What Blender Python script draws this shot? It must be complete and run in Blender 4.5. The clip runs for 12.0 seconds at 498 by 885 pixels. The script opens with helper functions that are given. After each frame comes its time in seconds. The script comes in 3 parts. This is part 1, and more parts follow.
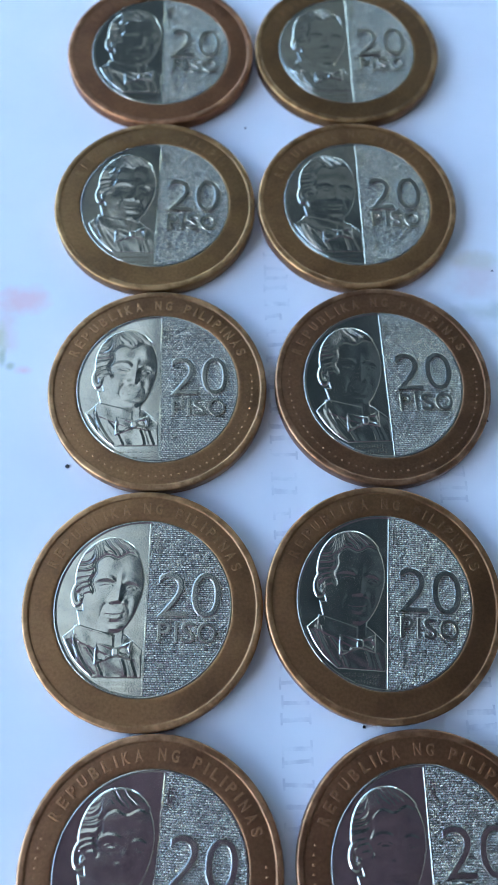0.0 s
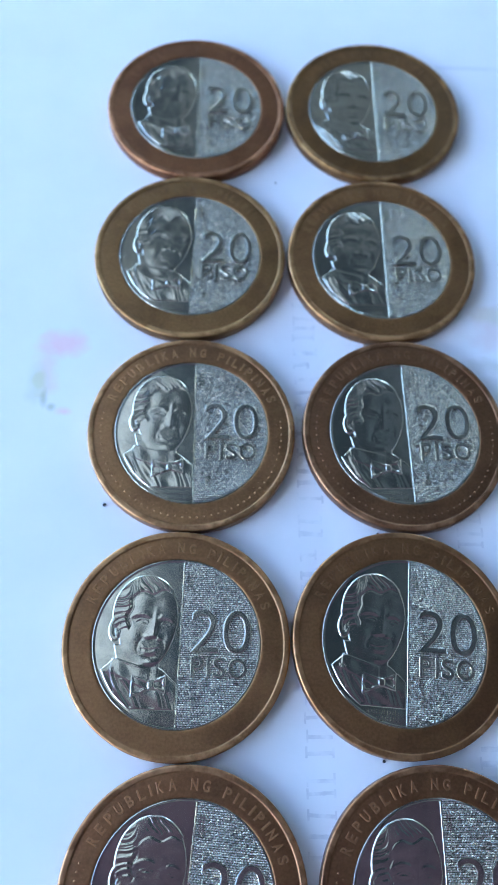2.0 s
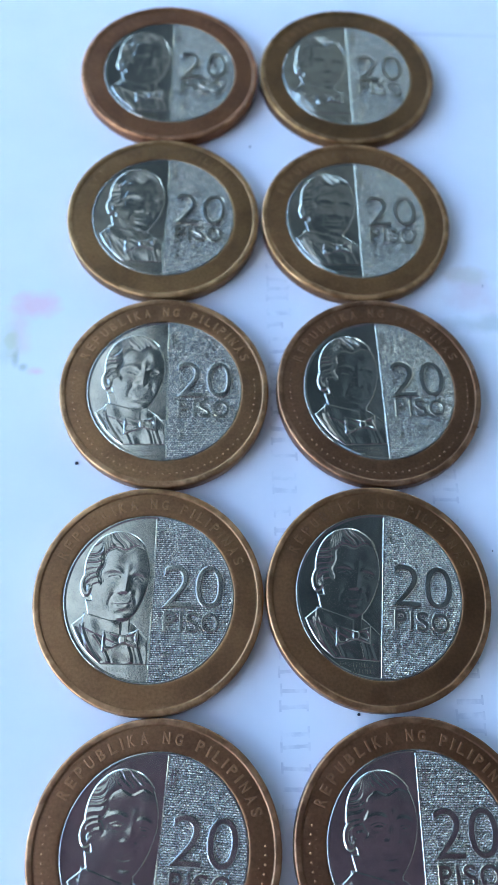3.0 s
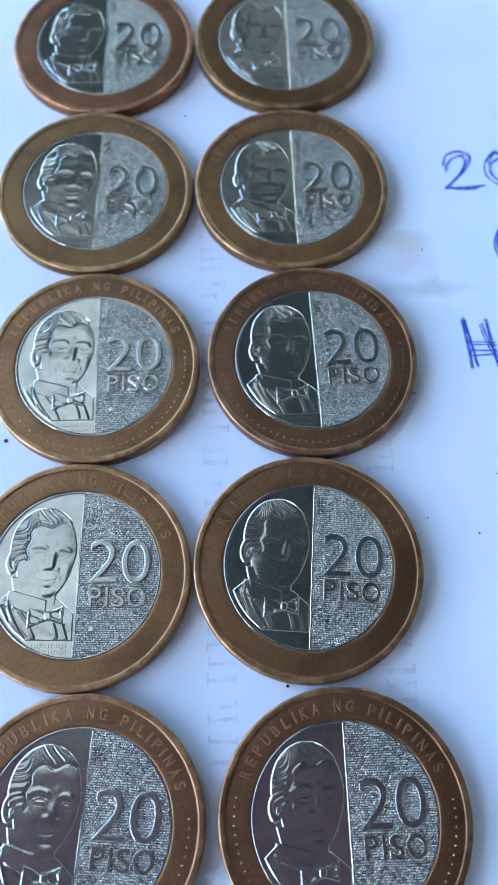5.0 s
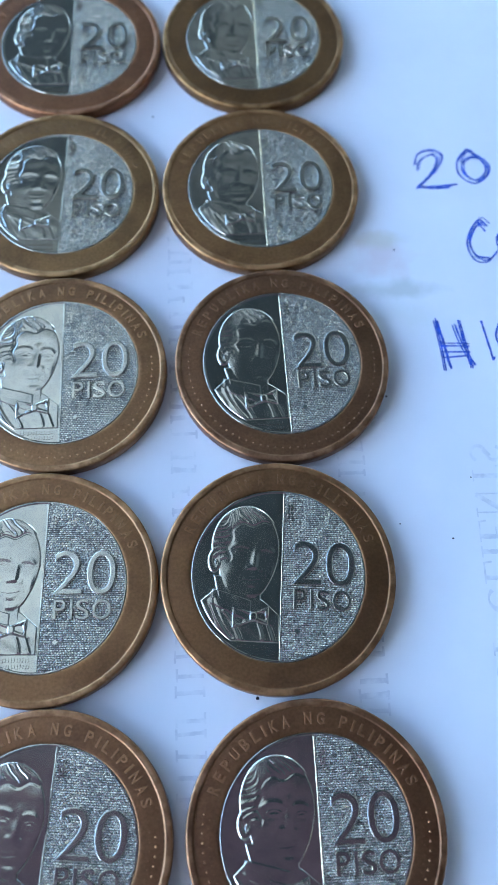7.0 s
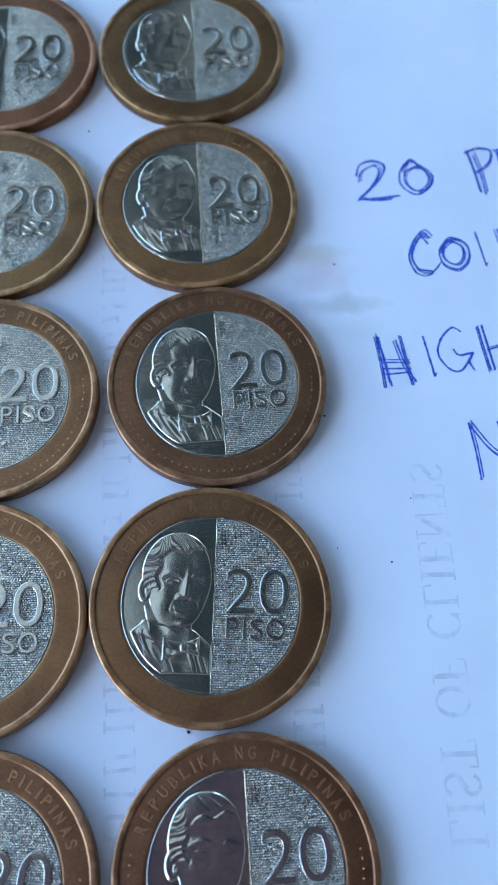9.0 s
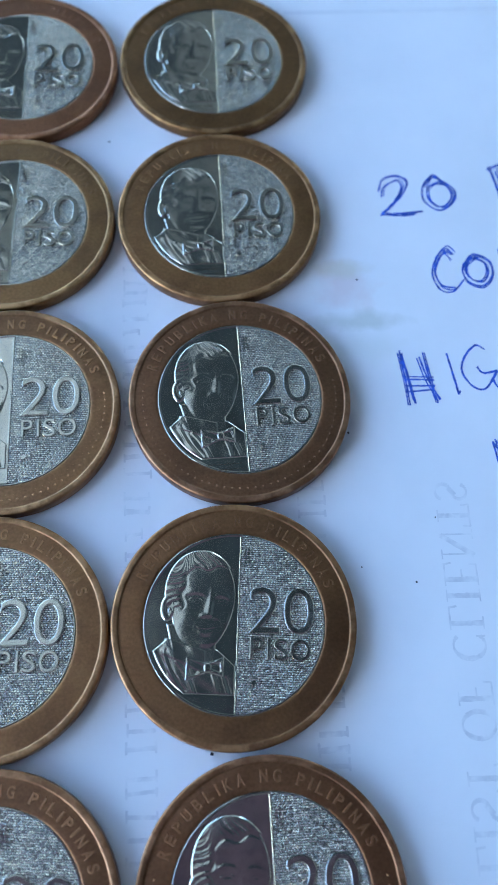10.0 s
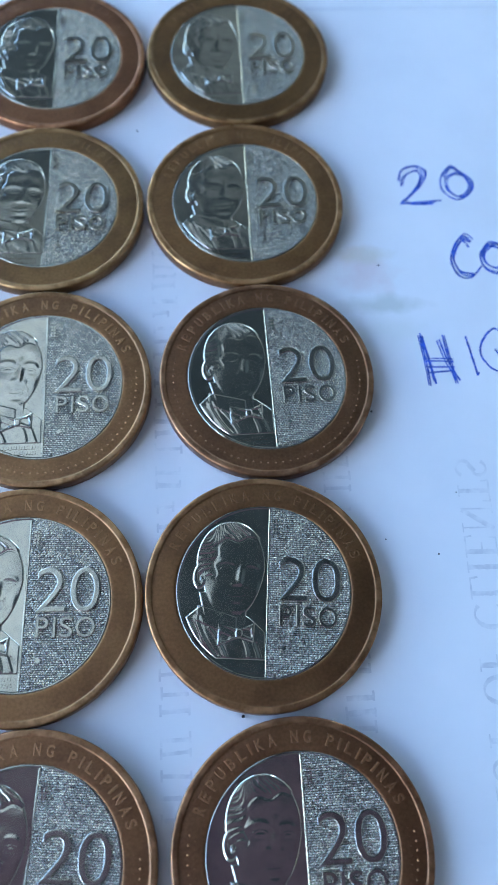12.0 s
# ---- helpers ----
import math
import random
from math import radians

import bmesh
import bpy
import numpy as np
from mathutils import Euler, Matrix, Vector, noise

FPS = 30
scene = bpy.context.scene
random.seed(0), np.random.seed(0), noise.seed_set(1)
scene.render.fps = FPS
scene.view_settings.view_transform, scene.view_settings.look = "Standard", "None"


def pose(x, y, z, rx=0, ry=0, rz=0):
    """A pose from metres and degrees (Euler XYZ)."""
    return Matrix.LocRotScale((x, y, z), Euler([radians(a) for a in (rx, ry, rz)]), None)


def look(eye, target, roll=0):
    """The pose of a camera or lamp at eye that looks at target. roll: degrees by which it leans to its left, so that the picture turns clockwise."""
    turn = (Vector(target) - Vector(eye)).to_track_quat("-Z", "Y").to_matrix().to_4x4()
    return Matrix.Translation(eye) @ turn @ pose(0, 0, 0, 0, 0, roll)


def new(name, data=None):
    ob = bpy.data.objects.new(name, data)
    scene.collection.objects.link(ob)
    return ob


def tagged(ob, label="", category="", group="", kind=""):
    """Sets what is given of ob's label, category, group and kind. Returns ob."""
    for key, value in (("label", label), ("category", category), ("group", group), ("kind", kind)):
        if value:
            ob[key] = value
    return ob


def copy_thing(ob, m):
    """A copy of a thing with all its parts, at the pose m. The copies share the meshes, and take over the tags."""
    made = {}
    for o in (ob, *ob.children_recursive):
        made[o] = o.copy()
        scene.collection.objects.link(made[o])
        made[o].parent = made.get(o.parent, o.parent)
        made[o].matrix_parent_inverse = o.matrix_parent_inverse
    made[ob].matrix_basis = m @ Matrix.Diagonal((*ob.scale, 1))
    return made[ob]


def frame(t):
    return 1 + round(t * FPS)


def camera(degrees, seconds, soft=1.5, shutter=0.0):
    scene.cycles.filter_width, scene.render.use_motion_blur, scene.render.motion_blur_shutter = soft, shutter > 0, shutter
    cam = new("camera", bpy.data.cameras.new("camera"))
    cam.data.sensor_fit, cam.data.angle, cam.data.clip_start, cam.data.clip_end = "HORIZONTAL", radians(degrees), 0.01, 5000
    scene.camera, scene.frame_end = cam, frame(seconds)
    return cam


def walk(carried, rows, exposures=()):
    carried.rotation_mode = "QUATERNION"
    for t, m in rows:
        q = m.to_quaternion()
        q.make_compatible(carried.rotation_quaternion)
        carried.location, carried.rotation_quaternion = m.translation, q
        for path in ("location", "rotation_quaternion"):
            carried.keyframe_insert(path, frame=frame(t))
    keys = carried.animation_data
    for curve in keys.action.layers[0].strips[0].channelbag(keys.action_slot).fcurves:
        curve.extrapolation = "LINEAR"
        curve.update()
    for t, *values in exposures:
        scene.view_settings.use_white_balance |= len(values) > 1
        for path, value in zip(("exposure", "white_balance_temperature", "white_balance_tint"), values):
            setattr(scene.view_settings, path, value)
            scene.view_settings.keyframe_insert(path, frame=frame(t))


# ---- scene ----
# camera: seconds, eye in metres, then turn about z, tilt up from straight down, spin about the view
cam = camera(32.41, 12.0, soft=1.1)
ROWS = [
    (0, -0.02039, -0.01972, 0.10919, -5.478, 21.185, 4.149),
    (0.5, -0.02175, -0.01912, 0.10198, -6.893, 21.614, 6.363),
    (1, -0.02718, -0.01899, 0.10684, -6.609, 21.155, 6.257),
    (1.5, -0.02664, -0.01749, 0.11553, -4.905, 21.626, 4.586),
    (2, -0.02647, -0.01775, 0.11657, -7.416, 22.079, 7.396),
    (2.5, -0.02254, -0.01936, 0.11494, -4.295, 22.258, 3.979),
    (3, -0.02338, -0.02413, 0.11329, -8.193, 22.613, 7.599),
    (3.2, -0.01884, -0.02567, 0.11254, -6.012, 22.191, 4.900),
    (4.8, -0.01119, -0.02560, 0.11341, -3.997, 21.947, 2.212),
    (5, -0.01019, -0.02561, 0.11146, -4.061, 21.487, 2.139),
    (5.5, -0.00650, -0.02657, 0.11231, -2.784, 22.137, 0.456),
    (6, -0.00572, -0.02407, 0.11549, -3.978, 21.692, 1.497),
    (6.5, -0.00640, -0.02538, 0.11518, -4.353, 22.131, 1.809),
    (7, -0.00658, -0.02441, 0.10937, -5.060, 21.680, 2.346),
    (7.5, -0.00351, -0.02384, 0.10553, -4.460, 21.677, 1.675),
    (7.7, 0.00092, -0.02334, 0.10792, -2.323, 21.320, -0.833),
    (9.3, 0.00212, -0.01914, 0.10770, -6.590, 21.853, 2.874),
    (9.5, 0.00038, -0.01770, 0.10645, -7.098, 21.952, 3.555),
    (10, -0.00224, -0.01898, 0.10698, -7.354, 22.177, 4.188),
    (10.5, -0.00369, -0.02098, 0.11079, -7.466, 22.260, 4.525),
    (11, -0.00557, -0.02175, 0.11100, -7.810, 22.699, 4.823),
    (11.5, -0.00854, -0.02150, 0.11160, -7.901, 22.542, 5.027),
    (12, -0.00721, -0.02383, 0.10889, -8.397, 22.614, 5.448),
]
EXPOSURES = [(0.0, 3.17, 5520, 6), (0.5, 3.51, 5530, 8), (1.0, 3.5, 5560, 8), (1.5, 3.36, 5360, 8), (3.0, 3.3, 5390, 7), (6.0, 3.28, 5430, 7), (9.5, 3.02, 5300, 6), (12.0, 3.07, 5450, 6)]
cam.data.dof.use_dof, cam.data.dof.focus_distance, cam.data.dof.aperture_fstop = True, 0.109, 34.0
walk(cam, [(t, pose(x, y, z, 0, 0, a) @ pose(0, 0, 0, b) @ pose(0, 0, 0, 0, 0, c)) for t, x, y, z, a, b, c in ROWS], EXPOSURES)

MM = 0.001

# ---- light: open daylight, let in at the sides and gap of added, unseen panels ----
world = bpy.data.worlds.new("daylight")
scene.world = world
world.use_nodes = True
wn = world.node_tree
sky = wn.nodes.new("ShaderNodeTexSky")
sky.sky_type = "NISHITA"
sky.sun_disc = False
sky.sun_elevation, sky.sun_rotation = radians(38), radians(-150)
wn.links.new(sky.outputs[0], wn.nodes["Background"].inputs[0])
wn.nodes["Background"].inputs[1].default_value = 0.15

sun = new("sun", bpy.data.lights.new("sun", "SUN"))
sun.data.energy, sun.data.angle, sun.data.color = 1.0, radians(12), (1.0, 0.95, 0.88)
sun.matrix_world = look((-0.5 * 5, -0.87 * 5, 0.78 * 5), (0, 0, 0))


# ---- materials ----
def material(name):
    m = bpy.data.materials.new(name)
    m.use_nodes = True
    return m, m.node_tree, m.node_tree.nodes["Principled BSDF"]


def node(tree, kind, **values):
    n = tree.nodes.new(kind)
    for key, value in values.items():
        n.inputs[key.replace("_", " ")].default_value = value
    return n


def coords(tree):
    return tree.nodes.new("ShaderNodeTexCoord").outputs["Object"]


def own_coords(tree):
    """Object coordinates, shifted by where the thing lies, so that no two coins wear alike."""
    info = tree.nodes.new("ShaderNodeObjectInfo")
    add = tree.nodes.new("ShaderNodeVectorMath")
    add.operation = "MULTIPLY_ADD"
    tree.links.new(info.outputs["Location"], add.inputs[0])
    add.inputs[1].default_value = (7.3, 5.1, 3.0)
    tree.links.new(coords(tree), add.inputs[2])
    return add.outputs[0]


def noise_at(tree, scale, detail=4.0, rough=0.55, where=None):
    n = node(tree, "ShaderNodeTexNoise", Scale=scale, Detail=detail, Roughness=rough)
    tree.links.new(where or coords(tree), n.inputs["Vector"])
    return n.outputs["Fac"]


def ramp(tree, source, low, high, a, b):
    r = node(tree, "ShaderNodeMapRange")
    for i, v in ((1, low), (2, high), (3, a), (4, b)):
        r.inputs[i].default_value = v
    tree.links.new(source, r.inputs[0])
    return r.outputs[0]


def blend(tree, fac, a, b, mode="MIX"):
    m = tree.nodes.new("ShaderNodeMix")
    m.data_type, m.blend_type = "RGBA", mode
    for slot, value in ((0, fac), (6, a), (7, b)):
        if isinstance(value, (int, float, tuple)):
            m.inputs[slot].default_value = value
        else:
            tree.links.new(value, m.inputs[slot])
    return m.outputs[2]


def bump(tree, shader, height, strength, distance):
    b = node(tree, "ShaderNodeBump", Strength=strength, Distance=distance)
    tree.links.new(height, b.inputs["Height"])
    tree.links.new(b.outputs[0], shader.inputs["Normal"])
    return b


def math_node(tree, kind, a, b):
    m = tree.nodes.new("ShaderNodeMath")
    m.operation = kind
    for i, v in enumerate((a, b)):
        if isinstance(v, (int, float)):
            m.inputs[i].default_value = v
        else:
            tree.links.new(v, m.inputs[i])
    return m.outputs[0]


def metal_bronze(name, high=False):
    """Tarnished bronze; the high points of lettering are rubbed bright by as much as the coin's own tint says."""
    m, t, s = material(name)
    s.inputs["Metallic"].default_value = 1.0
    info = t.nodes.new("ShaderNodeObjectInfo")
    patches = ramp(t, noise_at(t, 130, 5, 0.6, own_coords(t)), 0.45, 0.66, 0.0, 1.0)
    grain = ramp(t, noise_at(t, 2600, 3), 0.3, 0.7, 0.0, 1.0)
    base = blend(t, patches, (0.335, 0.178, 0.083, 1), (0.24, 0.126, 0.063, 1))
    base = blend(t, 0.14, base, grain, "OVERLAY")
    # the raised outer rim is rubbed in places
    flat = t.nodes.new("ShaderNodeVectorMath")
    flat.operation = "MULTIPLY"
    flat.inputs[1].default_value = (1, 1, 0)
    t.links.new(coords(t), flat.inputs[0])
    far = t.nodes.new("ShaderNodeVectorMath")
    far.operation = "LENGTH"
    t.links.new(flat.outputs[0], far.inputs[0])
    rim = ramp(t, far.outputs["Value"], 0.01412, 0.0143, 0.0, 1.0)
    worn = ramp(t, noise_at(t, 330, 4, 0.6, own_coords(t)), 0.45, 0.62, 0.1, 0.9)
    level = t.nodes.new("ShaderNodeSeparateXYZ")
    t.links.new(coords(t), level.inputs[0])
    rim = math_node(t, "MULTIPLY", rim, ramp(t, level.outputs["Z"], 0.0017, 0.00195, 0.0, 1.0))
    base = blend(t, math_node(t, "MULTIPLY", rim, worn), base, (0.62, 0.36, 0.18, 1))
    if high:
        base = blend(t, info.outputs["Alpha"], base, (0.58, 0.31, 0.14, 1))
    base = blend(t, 1.0, base, info.outputs["Color"], "MULTIPLY")
    t.links.new(base, s.inputs["Base Color"])
    t.links.new(ramp(t, noise_at(t, 420, 5), 0.3, 0.7, 0.34, 0.50), s.inputs["Roughness"])
    bump(t, s, noise_at(t, 1500, 6, 0.7), 0.12, 0.0001)
    return m


def metal_nickel(name, rough, relief):
    """Struck nickel, dulled in patches by handling, its field never quite flat."""
    m, t, s = material(name)
    s.inputs["Metallic"].default_value = 1.0
    haze = ramp(t, noise_at(t, 230, 6, 0.65, own_coords(t)), 0.35, 0.7, 0.0, 1.0)
    stain = ramp(t, noise_at(t, 620, 5, 0.7, own_coords(t)), 0.5, 0.72, 0.0, 0.55)
    base = blend(t, haze, (0.60, 0.56, 0.45, 1), (0.50, 0.47, 0.385, 1))
    t.links.new(blend(t, stain, base, (0.36, 0.345, 0.31, 1)), s.inputs["Base Color"])
    t.links.new(ramp(t, haze, 0.0, 1.0, rough, rough + 0.11), s.inputs["Roughness"])
    fine = math_node(t, "ADD", noise_at(t, 1400, 7, 0.75), math_node(t, "MULTIPLY", noise_at(t, 330, 3, 0.5, own_coords(t)), 2.0))
    bump(t, s, fine, relief, 0.0001)
    return m


def metal_textured():
    """The security pattern: rows of tiny struck facets, each tilted its own way, over a fine grain."""
    m, t, s = material("nickel_textured")
    s.inputs["Metallic"].default_value = 1.0
    s.inputs["Base Color"].default_value = (0.52, 0.495, 0.415, 1)
    s.inputs["Roughness"].default_value = 0.16
    mp = t.nodes.new("ShaderNodeMapping")
    mp.inputs["Scale"].default_value = (5200, 5900, 1000)
    t.links.new(coords(t), mp.inputs[0])
    cell = node(t, "ShaderNodeTexVoronoi", Scale=1.0, Randomness=0.8)
    cell.voronoi_dimensions = "2D"
    t.links.new(mp.outputs[0], cell.inputs["Vector"])
    flat = blend(t, 1.0, cell.outputs["Color"], (1, 1, 0, 1), "MULTIPLY")
    flat = blend(t, 1.0, flat, (0, 0, 1, 1), "ADD")
    tilt = blend(t, FACET, (0.5, 0.5, 1.0, 1), flat)
    nm = t.nodes.new("ShaderNodeNormalMap")
    nm.space = "OBJECT"
    t.links.new(tilt, nm.inputs["Color"])
    br = node(t, "ShaderNodeTexBrick", Scale=1000.0, Mortar_Size=0.085, Mortar_Smooth=1.0, Brick_Width=0.37, Row_Height=0.275)
    br.inputs["Color1"].default_value, br.inputs["Color2"].default_value = (1, 1, 1, 1), (0.5, 0.5, 0.5, 1)
    br.inputs["Mortar"].default_value = (0, 0, 0, 1)
    wob = node(t, "ShaderNodeTexNoise", Scale=1500.0, Detail=2.0)
    t.links.new(coords(t), wob.inputs["Vector"])
    shift = t.nodes.new("ShaderNodeVectorMath")
    shift.operation = "MULTIPLY_ADD"
    shift.inputs[1].default_value = (0.00015, 0.00011, 0)
    t.links.new(wob.outputs["Color"], shift.inputs[0])
    t.links.new(coords(t), shift.inputs[2])
    t.links.new(shift.outputs[0], br.inputs["Vector"])
    # the struck joints are coloured darker, by an uneven amount
    joint_mix = ramp(t, noise_at(t, 300, 4, 0.6, own_coords(t)), 0.3, 0.7, 0.15, 0.35)
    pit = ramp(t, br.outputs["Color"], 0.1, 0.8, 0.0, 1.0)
    low = blend(t, joint_mix, (0.035, 0.035, 0.035, 1), (0.34, 0.325, 0.28, 1))
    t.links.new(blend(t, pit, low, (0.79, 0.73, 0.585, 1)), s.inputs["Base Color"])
    bm = bump(t, s, br.outputs["Color"], 1.0, 0.000055)
    t.links.new(nm.outputs[0], bm.inputs["Normal"])
    return m


def paper_white(name, spots):
    """Uncoated office paper; spots are soft blots of colour, some of which bled through: (x, y, wide, high, colour,
    strength).
    """
    m, t, s = material(name)
    where = coords(t)
    mottle = ramp(t, noise_at(t, 55, 4), 0.3, 0.7, 0.0, 1.0)
    base = blend(t, mottle, (0.765, 0.775, 0.79, 1), (0.83, 0.835, 0.84, 1))
    wobble = node(t, "ShaderNodeTexNoise", Scale=190.0, Detail=5.0)
    t.links.new(where, wobble.inputs["Vector"])
    for x, y, wide, high, colour, strength in spots:
        mp = t.nodes.new("ShaderNodeMapping")
        mp.inputs["Location"].default_value = (-x / wide, -y / high, 0)
        mp.inputs["Scale"].default_value = (1 / wide, 1 / high, 0)
        t.links.new(where, mp.inputs[0])
        ln = t.nodes.new("ShaderNodeVectorMath")
        ln.operation = "LENGTH"
        t.links.new(mp.outputs[0], ln.inputs[0])
        edge = math_node(t, "ADD", ln.outputs["Value"], ramp(t, wobble.outputs["Fac"], 0.3, 0.7, -0.45, 0.45))
        base = blend(t, ramp(t, edge, 0.35, 1.15, strength, 0.0), base, colour)
    t.links.new(base, s.inputs["Base Color"])
    s.inputs["Roughness"].default_value = 0.75
    s.inputs["Specular IOR Level"].default_value = 0.3
    bump(t, s, noise_at(t, 1700, 6, 0.7), 0.25, 0.00005)
    return m


def plain(name, colour, rough, var=0.15, scale=400.0, metallic=0.0):
    m, t, s = material(name)
    n = ramp(t, noise_at(t, scale, 5), 0.3, 0.7, 1 - var, 1 + var)
    t.links.new(blend(t, 1.0, (*colour, 1), n, "MULTIPLY"), s.inputs["Base Color"])
    s.inputs["Roughness"].default_value = rough
    s.inputs["Metallic"].default_value = metallic
    bump(t, s, noise_at(t, scale * 3, 4), 0.1, 0.0002)
    return m


def translucent(name, colour):
    """Plastic that lets daylight through, for the added panel over the gap."""
    m, t, s = material(name)
    glow = t.nodes.new("ShaderNodeBsdfTranslucent")
    dusty = ramp(t, noise_at(t, 7, 5), 0.3, 0.7, 0.8, 1.05)
    t.links.new(blend(t, 1.0, colour, dusty, "MULTIPLY"), glow.inputs["Color"])
    s.inputs["Base Color"].default_value = colour
    s.inputs["Roughness"].default_value = 0.5
    mix = t.nodes.new("ShaderNodeMixShader")
    mix.inputs[0].default_value = 0.85
    t.links.new(s.outputs[0], mix.inputs[1])
    t.links.new(glow.outputs[0], mix.inputs[2])
    t.links.new(mix.outputs[0], t.nodes["Material Output"].inputs[0])
    return m


def faded(name, colour):
    """Print seen through the page: patchy, in places as pale as the paper itself."""
    m, t, s = material(name)
    patch = ramp(t, noise_at(t, 420, 4, 0.6), 0.36, 0.62, 0.0, 1.0)
    pale = ramp(t, noise_at(t, 90, 3), 0.4, 0.65, 0.5, 1.0)
    t.links.new(blend(t, math_node(t, "MULTIPLY", patch, pale), (0.79, 0.80, 0.81, 1), (*colour, 1)), s.inputs["Base Color"])
    s.inputs["Roughness"].default_value = 0.75
    s.inputs["Specular IOR Level"].default_value = 0.3
    bump(t, s, noise_at(t, 1700, 6, 0.7), 0.25, 0.00005)
    return m


FACET = 0.2
BRONZE = metal_bronze("bronze_ring")
WORN = metal_bronze("bronze_rubbed", True)
NICKEL = metal_nickel("nickel_polished", 0.075, 0.035)
NUMERAL = metal_nickel("nickel_struck", 0.15, 0.08)
RELIEF = metal_nickel("nickel_relief", 0.11, 0.04)
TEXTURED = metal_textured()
PINK, GREEN, GREY = (0.87, 0.47, 0.47, 1), (0.60, 0.62, 0.33, 1), (0.58, 0.56, 0.60, 1)
PAPER = paper_white("paper", [
    (-0.0485, 0.0452, 0.0042, 0.0024, PINK, 0.55), (-0.0505, 0.0415, 0.0021, 0.0060, (0.80, 0.55, 0.52, 1), 0.42),
    (-0.0518, 0.0385, 0.0016, 0.0038, GREEN, 0.6), (-0.0475, 0.0338, 0.0017, 0.0009, PINK, 0.5), (-0.0508, 0.0358, 0.0007, 0.0018, (0.36, 0.39, 0.17, 1), 0.5), (-0.0496, 0.0345, 0.0008, 0.0008, (0.36, 0.39, 0.17, 1), 0.5),
    (0.0188, 0.0488, 0.0046, 0.0040, (0.71, 0.58, 0.57, 1), 0.6), (0.0190, 0.0510, 0.0042, 0.0018, (0.62, 0.62, 0.46, 1), 0.45), (0.0200, 0.0385, 0.0060, 0.0030, (0.66, 0.70, 0.62, 1), 0.3),
    (0.0203, 0.0421, 0.0068, 0.0017, (0.50, 0.53, 0.46, 1), 0.55), (0.0170, 0.0262, 0.0016, 0.0022, GREY, 0.4),
    # two long pale grey patches in the gap between the coin columns
    (-0.0128, 0.0480, 0.0040, 0.0065, (0.70, 0.69, 0.72, 1), 0.25), (-0.0118, 0.0150, 0.0035, 0.0110, (0.70, 0.69, 0.72, 1), 0.25)])
UNDER = paper_white("paper_under", [])
INK = plain("blue_ink", (0.048, 0.105, 0.50), 0.45, 0.5, 1800)
GHOST = faded("print_through", (0.555, 0.565, 0.605))
FAINT = faded("faint_print_through", (0.56, 0.57, 0.61))
LINE_GREY = plain("faint_line_grey", (0.75, 0.76, 0.78), 0.75, 0.04, 300)
DIRT = plain("dark_dirt", (0.03, 0.03, 0.035), 0.8)
# tones of the added, unseen panels and walls, set by what the coins should mirror
ADDED_DARK = plain("added_dark", (0.046, 0.062, 0.072), 0.8, 0.3, 6)
ADDED_BLUEGREY = plain("added_bluegrey", (0.135, 0.155, 0.17), 0.8, 0.3, 5)
ADDED_PLUM = plain("added_plum", (0.17, 0.115, 0.152), 0.9, 0.3, 8)
ADDED_GREY = plain("added_grey", (0.215, 0.228, 0.222), 0.7, 0.3, 4)
BLOCKER_GREY = plain("blocker_grey", (0.30, 0.30, 0.295), 0.85, 0.2, 5)
EARTH = plain("concrete_yard", (0.30, 0.30, 0.28), 0.9, 0.25, 2)
TABLE = plain("white_laminate", (0.72, 0.73, 0.75), 0.5, 0.05, 40)
ADDED_CREAM = translucent("added_cream_translucent", (0.56, 0.56, 0.525, 1))
STEEL = plain("grey_steel", (0.30, 0.30, 0.31), 0.4, 0.1, 40, 1.0)


# ---- mesh helpers ----
def put(name, me, mat, parent=None, label="", smooth=False):
    me.materials.clear()
    me.materials.append(mat)
    me.polygons.foreach_set("use_smooth", [smooth] * len(me.polygons))
    ob = new(name, me)
    ob.parent = parent
    return tagged(ob, label)


def part(name, bm, mat, parent=None, label="", smooth=False):
    me = bpy.data.meshes.new(name)
    bm.to_mesh(me)
    bm.free()
    return put(name, me, mat, parent, label, smooth)


def box(bm, x0, x1, y0, y1, z0, z1):
    m = Matrix.LocRotScale(((x0 + x1) / 2, (y0 + y1) / 2, (z0 + z1) / 2), None, (x1 - x0, y1 - y0, z1 - z0))
    bmesh.ops.create_cube(bm, size=1, matrix=m)
    return bm


def lathe(profile, steps=160):
    """A closed ring from a closed profile of (radius, height) in millimetres."""
    bm = bmesh.new()
    rings = [[bm.verts.new((r * MM * math.cos(a), r * MM * math.sin(a), z * MM)) for r, z in profile]
             for a in (2 * math.pi * i / steps for i in range(steps))]
    n = len(profile)
    for i in range(steps):
        p, q = rings[i], rings[(i + 1) % steps]
        for k in range(n):
            bm.faces.new((p[k], q[k], q[(k + 1) % n], p[(k + 1) % n]))
    bmesh.ops.recalc_face_normals(bm, faces=bm.faces)
    return bm


def glyph(text, extrude=0.0, bevel=0.0, slim=0.0):
    """A mesh of the built-in font at size 1."""
    cu = bpy.data.curves.new("glyph", "FONT")
    cu.body, cu.extrude, cu.bevel_depth, cu.bevel_resolution, cu.resolution_u = text, extrude, bevel, 1, 6
    cu.offset = -0.7 * bevel - slim
    ob = new("glyph", cu)
    deps = bpy.context.evaluated_depsgraph_get()
    me = bpy.data.meshes.new_from_object(ob.evaluated_get(deps))
    bpy.data.objects.remove(ob)
    bpy.data.curves.remove(cu)
    return me


